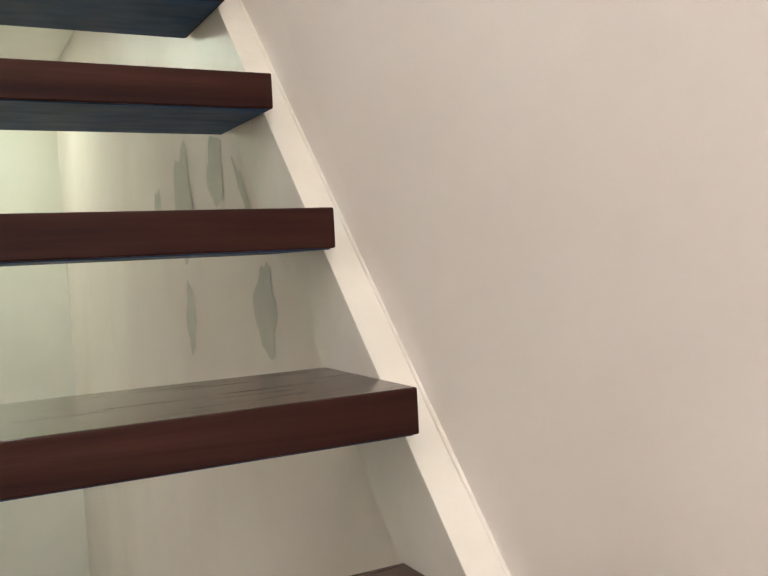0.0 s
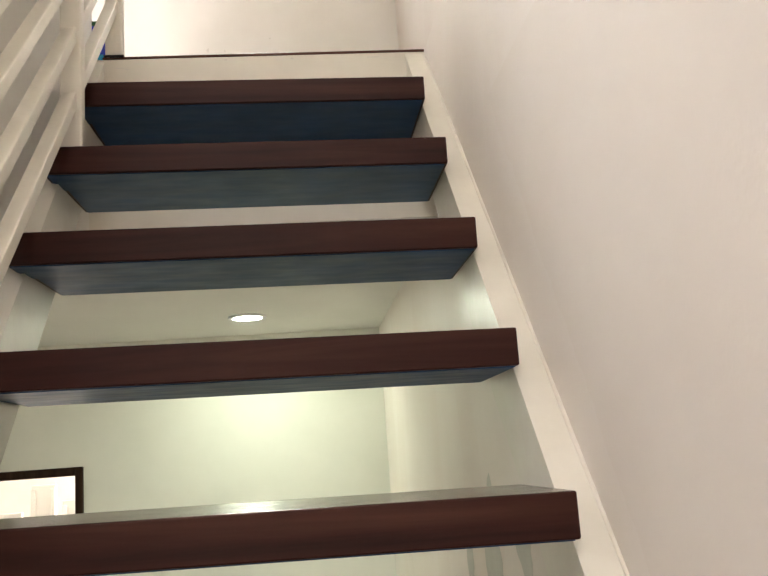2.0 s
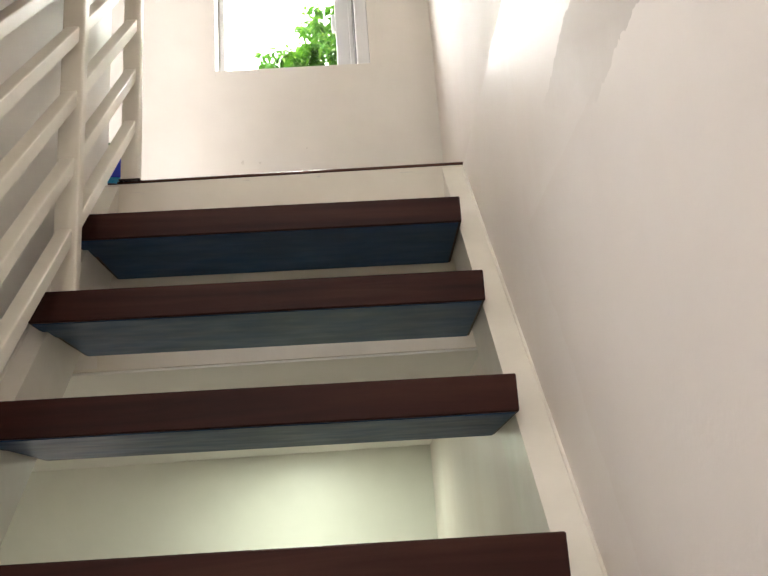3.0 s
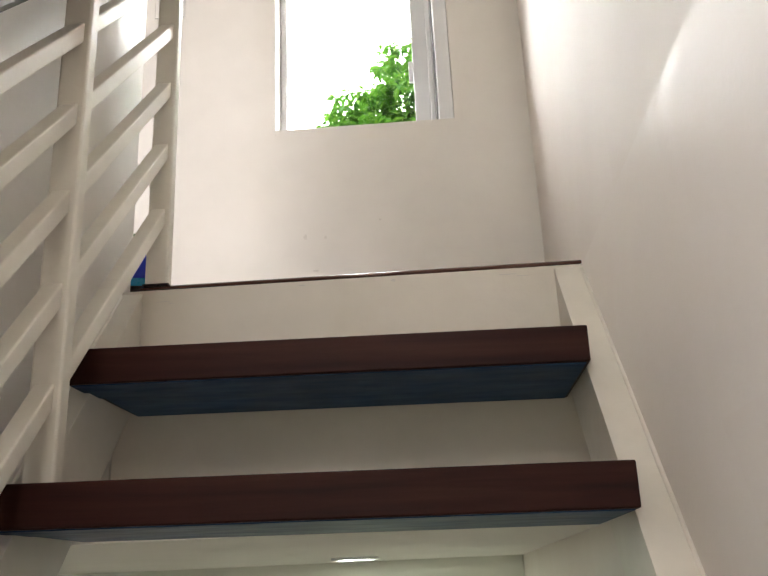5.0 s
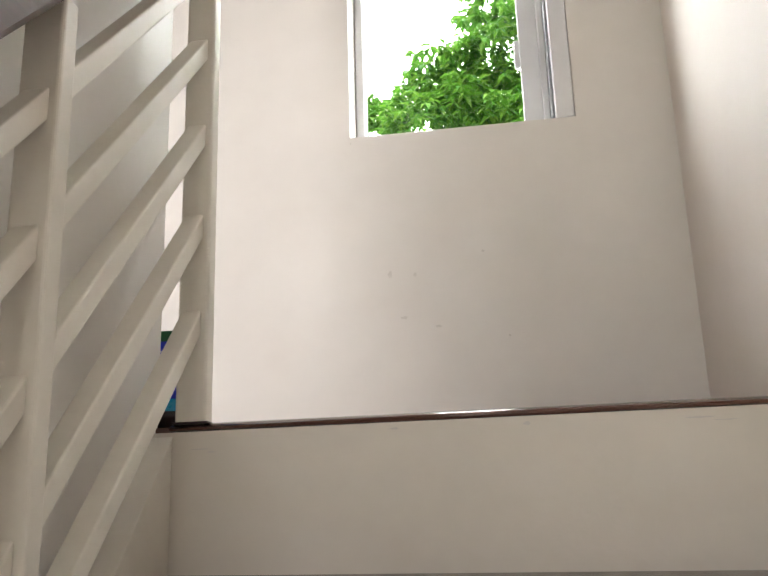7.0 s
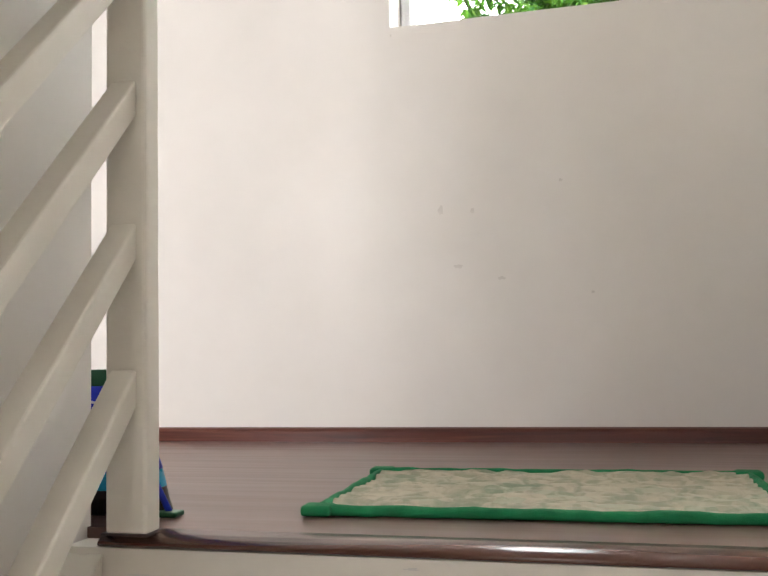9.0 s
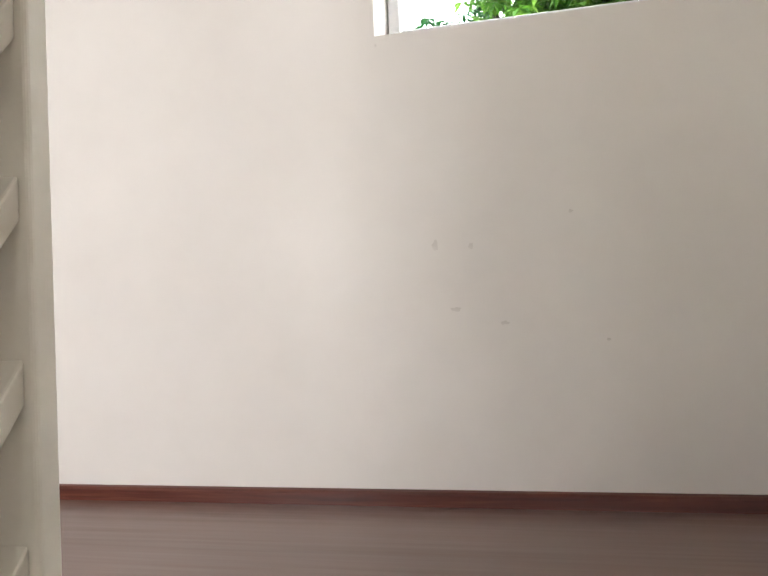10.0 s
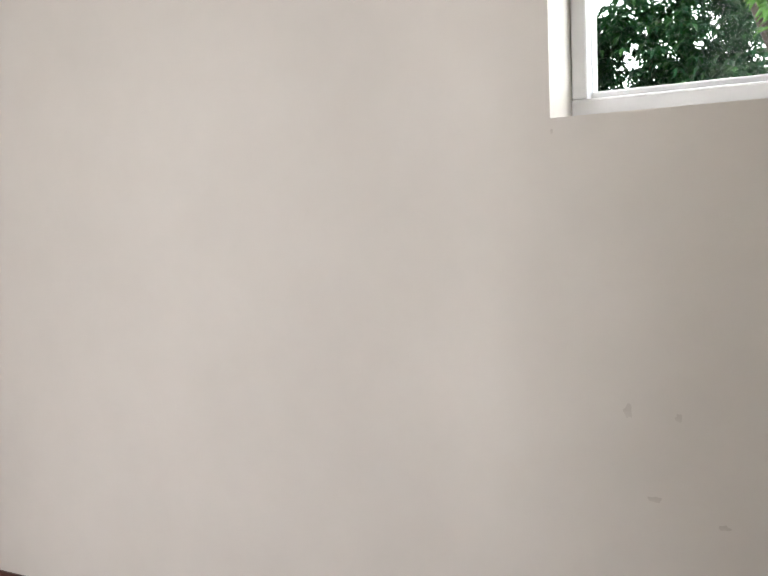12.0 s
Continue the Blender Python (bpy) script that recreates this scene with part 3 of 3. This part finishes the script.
def disc(bm, r0, r1, z0, z1, n=32):
    """A ring, or a disc where r0 is nought, with thickness."""
    rings = []
    for r, z in ((r1, z0), (r1, z1), (r0, z1), (r0, z0)):
        rings.append([bm.verts.new((r * math.cos(2 * math.pi * k / n), r * math.sin(2 * math.pi * k / n), z)) for k in range(n)])
    for a, b in zip(rings, rings[1:] + rings[:1]):
        for k in range(n):
            bm.faces.new((a[k], a[(k + 1) % n], b[(k + 1) % n], b[k]))
    return bm


led = thing("downlight", "round white recessed ceiling downlight, lit, greenish white", "downlight", (*LED_AT, CEIL_LOW - 0.002))
part("rim", disc(bmesh.new(), 0.058, 0.074, -0.008, 0.0), M_FRAME, led, "white metal rim")
part("diffuser", disc(bmesh.new(), 0.001, 0.057, -0.005, -0.001), M_LED, led, "glowing round diffuser")
spot = new("downlight_lamp", bpy.data.lights.new("downlight_lamp", "AREA"))
spot.data.shape, spot.data.size, spot.data.energy, spot.data.color = "DISK", 0.11, 1.9, (0.90, 1.0, 0.82)
spot.matrix_world = look((*LED_AT, CEIL_LOW - 0.014), (*LED_AT, -2))

# ---- landing things ----


def mat_mesh(w, d):
    """A quilted cloth: rows of soft ridges, slightly rumpled."""
    bm = bmesh.new()
    nx, ny = 90, 60
    grid = [[None] * (ny + 1) for _ in range(nx + 1)]
    for i in range(nx + 1):
        for j in range(ny + 1):
            x, y = w * i / nx, d * j / ny
            ridge = 0.0052 * abs(math.sin(math.pi * y / 0.026 + 0.6 * noise.noise((x * 9, y * 5, 1))))
            z = 0.0045 + ridge + 0.0032 * noise.noise((x * 22, y * 22, 0.3)) + 0.002 * noise.noise((x * 70, y * 70, 5))
            edge = min(i, nx - i, j, ny - j)
            if edge == 0:
                z = 0.002
            grid[i][j] = bm.verts.new((x, y, z))
    for i in range(nx):
        for j in range(ny):
            bm.faces.new((grid[i][j], grid[i + 1][j], grid[i + 1][j + 1], grid[i][j + 1]))
    return bm


MW, MD = 0.452, 0.276
mat = thing("floor_mat", "quilted beige cloth mat with green binding on the landing floor", "mat", (-0.566, 0.140, 0.0))
mat.matrix_world = pose(-0.574, 0.176, 0.0, 0, 0, 0.8)
part("quilt", mat_mesh(MW, MD), M_QUILT, mat, "", True)
rng = random.Random(4)


def binding(p, q):
    n = 26
    pts, rad = [], []
    for i in range(n + 1):
        u = i / n
        pts.append((p[0] + (q[0] - p[0]) * u + rng.uniform(-.0012, .0012), p[1] + (q[1] - p[1]) * u + rng.uniform(-.0012, .0012), 0.0053 + rng.uniform(-.0006, .0012)))
        rad.append(0.0058 * rng.uniform(0.9, 1.08))
    bm = tube(bmesh.new(), pts, rad, 10)
    for v in bm.verts:
        v.co.z = max(v.co.z, 0.0006)
    return bm


cs = [(0, 0), (MW, 0), (MW, MD), (0, MD)]
for i in range(4):
    part("binding", binding(cs[i], cs[(i + 1) % 4]), M_GREEN, mat, "green cloth binding" if i == 0 else "", True)
for c in cs:
    bm = slab(c[0] - 0.016, c[0] + 0.016, c[1] - 0.013, c[1] + 0.013, 0.001, 0.0118, bevel=0.004, seg=3)
    part("corner_fold", bm, M_GREEN, mat, "", True)


def pouch(w, h, thick, z0, z1, mat_name):
    """One band of a filled plastic pouch that stands upright, thick at the foot."""
    bm = bmesh.new()
    nu, nv = 28, 14
    rows = []
    for j in range(nv + 1):
        v = z0 + (z1 - z0) * j / nv
        t = thick * (1 - v / h) ** 0.6 * min(1.0, 0.45 + v / h * 4) + 0.003
        hw = w / 2
        ring = []
        for i in range(nu):
            a = 2 * math.pi * i / nu
            cx, cy = math.cos(a), math.sin(a)
            x = hw * math.copysign(abs(cx) ** 0.55, cx) * (1 - 0.55 * v / h if cx > 0 else 1)
            y = t / 2 * math.copysign(abs(cy) ** 0.9, cy) + 0.004 * noise.noise((x * 25, v * 25, mat_name))
            ring.append(bm.verts.new((x + 0.003 * noise.noise((v * 30, x * 10, 9)), y, v)))
        rows.append(ring)
    for a, b in zip(rows, rows[1:]):
        for k in range(nu):
            bm.faces.new((a[k], a[(k + 1) % nu], b[(k + 1) % nu], b[k]))
    bm.faces.new(rows[0][::-1])
    bm.faces.new(rows[-1])
    return bm


bag = thing("plastic_pouch", "blue plastic pouch with a green top seam, standing on the landing", "pouch", (-0.836, 0.165, 0.0))
BW, BH = 0.215, 0.150
part("foot_band", pouch(BW, BH, 0.075, 0.0, 0.028, 1), M_BAGDARK, bag, "dark brown printed foot", True)
part("picture_band", pouch(BW, BH, 0.076, 0.0282, 0.046, 1), M_CYAN, bag, "cyan printed band", True)
part("body_band", pouch(BW, BH, 0.076, 0.0462, 0.134, 1), M_BLUE, bag, "deep blue body", True)
part("top_seam", slab(-BW * 0.46, BW * 0.24, -0.003, 0.003, 0.133, BH + 0.002, bevel=0.002), M_BAGGREEN, bag, "crimped dark green seam", True)
bm = tube(bmesh.new(), [(-0.085 + 0.12 * k / 14, -0.024 - 0.006 * math.sin(math.pi * k / 14), 0.116 + 0.010 * math.sin(math.pi * k / 14)) for k in range(15)], [0.0014] * 15, 6)
part("printed_arc", bm, M_BAGWHITE, bag, "thin pale printed arc", True)
bm = tube(bmesh.new(), [(BW / 2 - 0.028, -0.008, 0.055), (BW / 2 - 0.014, -0.010, 0.03), (BW / 2 + 0.001, -0.012, 0.004)], [0.003, 0.0032, 0.0035], 8)
part("side_seam", bm, M_BLUE, bag, "", True)
part("corner_tip", slab(BW / 2 - 0.012, BW / 2 + 0.014, -0.024, -0.004, 0.0005, 0.006, bevel=0.002), M_BAGGREEN, bag, "green folded corner")

# ---- marks on the walls ----


def blot(w, h, wobble, seed, n=26):
    """A thin irregular film in the x, z plane."""
    bm = bmesh.new()
    rim = []
    for k in range(n):
        a = 2 * math.pi * k / n
        r = 1 + wobble * noise.noise((math.cos(a) * 1.5, math.sin(a) * 1.5, seed))
        rim.append((w / 2 * r * math.cos(a), h / 2 * r * math.sin(a)))
    f = [bm.verts.new((x, 0, z)) for x, z in rim]
    bm.faces.new(f)
    return bm


wall_b = bpy.data.objects["wall_back"]
for i, (x, z, w, h) in enumerate(((-0.569, 0.420, .011, .014), (-0.511, 0.416, .008, .010), (-0.352, 0.461, .007, .005), (-0.540, 0.316, .018, .006),
                                  (-0.463, 0.291, .012, .007), (-0.304, 0.260, .007, .004), (-0.656, 0.759, .004, .005))):
    s = part("smudge", blot(w, h, 0.7, i), M_SMUDGE, wall_b)
    s.matrix_basis = pose(x, BACK_Y - 0.0012, z)
beam = bpy.data.objects["landing_beam"]
for i, (x, z, w, h) in enumerate(((-0.705, -0.034, .030, .0016), (-0.690, -0.038, .010, .002), (-0.080, -0.022, .030, .0022), (-0.052, -0.026, .022, .0015), (-0.285, -0.020, .009, .004), (-0.45, -0.019, .012, .002))):
    s = part("paint_chip", blot(w, h, 0.9, i + 40), M_SMUDGE, beam)
    s.matrix_basis = pose(x, EDGE_Y - 0.0012, z)
wall_r = bpy.data.objects["wall_right"]
for i, (y, z, w, h, lean) in enumerate(((0.020, -1.225, .085, .17, 0), (-0.235, -1.190, .16, .23, 0), (-0.505, -1.160, .12, .125, 0), (-0.672, -1.220, .030, .15, 36),
                                        (-0.750, -1.440, .10, .17, 0), (-0.235, -1.47, .07, .16, 0), (0.467, 0.653, .05, .12, 0))):
    s = part("drip_stain", blot(w, h, 0.55, i + 20), M_STAIN if i < 6 else M_WALL, wall_r if i < 6 else bpy.data.objects["wall_right_upper"])
    s.matrix_basis = pose((WALL_X if i < 6 else WALL_X + 0.0382) - 0.0012, y, z, 0, 0, 90 if i < 6 else 87) @ pose(0, 0, 0, 0, lean, 0)

# ---- outside ----
gz = FLOOR_LOW - 0.15
structure("ground", slab(-400, 400, -400, 400, gz - 0.2, gz), M_GROUND, "grass and bare soil outside", "ground")


def tree(name, label, at, height, lobes, leaves, leaf_len, mat_leaf, seed, gap=-0.27):
    """Tapered trunk, limbs to each lobe, and leaves in drooping whorls at twig ends."""
    rg = random.Random(seed)
    t = thing(name, label, "tree", at)
    bm = bmesh.new()
    tube(bm, [(0, 0, 0), (0.06, 0.02, height * 0.3), (0.02, 0.05, height * 0.55), (0.1, 0.0, height * 0.8)], [0.17, 0.13, 0.10, 0.04], 10)
    for cx, cy, cz, r in lobes:
        z0 = height * rg.uniform(0.35, 0.55)
        tube(bm, [(0.03, 0.03, z0), (cx * 0.5, cy * 0.5, (z0 + cz) / 2 + 0.1), (cx, cy, cz)], [0.06, 0.04, 0.012], 7)
    part("trunk", bm, M_BARK, t, "grey-brown trunk and limbs", True)
    verts, faces = [], []
    for cx, cy, cz, r in lobes:
        whorls = int(leaves * r ** 2)
        for _ in range(whorls):
            d = Vector((rg.gauss(0, 1), rg.gauss(0, 1), rg.gauss(0, 1))).normalized()
            rad = r * rg.uniform(0.45, 1.0) ** 0.5 * (1 + 0.35 * noise.noise(d * 2.2 + Vector((cx, cy, cz))))
            p = Vector((cx, cy, cz)) + d * rad
            if noise.noise(p * 2.6 + Vector((seed, 0, 0))) < gap:
                continue
            turn = rg.uniform(0, 6.28)
            for q in range(7):
                a = turn + q * 0.9
                droop = rg.uniform(-1.0, 0.25)
                way = Vector((math.cos(a), math.sin(a), droop)).normalized()
                side = way.cross(Vector((0, 0, 1))).normalized()
                ln = leaf_len * rg.uniform(0.6, 1.15)
                wd = ln * 0.19
                up = side.cross(way) * wd * 0.5
                k = len(verts)
                verts += [p, p + way * ln * 0.45 + side * wd + up, p + way * ln - Vector((0, 0, ln * 0.15)), p + way * ln * 0.45 - side * wd + up, p + way * ln * 0.5]
                faces += [(k, k + 1, k + 4), (k + 1, k + 2, k + 4), (k + 2, k + 3, k + 4), (k + 3, k, k + 4)]
    me = bpy.data.meshes.new("crown")
    me.from_pydata([tuple(v) for v in verts], [], faces)
    me.materials.append(mat_leaf)
    ob = new("crown", me)
    ob.parent = t
    tagged(ob, "dense glossy green leaves")
    return t


tree("mango_tree", "leafy green mango tree outside the window", (0.15, 4.7, gz), 6.0,
     [(-0.68, -0.2, 5.62, 0.59), (-0.15, 0.0, 6.05, 0.72), (0.65, 0.1, 6.1, 0.9), (-0.38, 0.0, 5.05, 0.52), (-0.1, -0.3, 5.0, 0.8), (0.75, 0.0, 5.0, 0.9),
      (-1.34, 0.1, 5.90, 0.20), (0.05, 0.0, 4.2, 0.70), (0.5, 0.0, 4.1, 0.8), (0.0, 0.0, 3.4, 0.7), (0.5, 0.0, 3.3, 0.8)],
     2700, 0.098, M_LEAF, 3)
tree("shade_tree", "darker leafy tree further off outside the window", (-2.1, 7.4, gz), 5.6,
     [(-0.9, 0, 5.1, 0.85), (0.3, 0.1, 5.4, 0.9), (0.0, 0.5, 4.4, 1.1), (1.2, 0.2, 5.0, 0.9), (-1.6, 0.2, 4.6, 0.8), (-0.6, -0.3, 5.5, 0.75), (-1.3, 0.0, 5.35, 0.7), (1.0, -0.5, 4.0, 0.9), (-0.8, -0.2, 3.9, 0.9)],
     2800, 0.11, M_LEAF2, 8, -0.04)
bm = bmesh.new()
box(bm, -160, 160, 90, 91, gz - 2, 150)
structure("backdrop", bm, M_HAZE, "white hazy sky far beyond the trees", "sky")
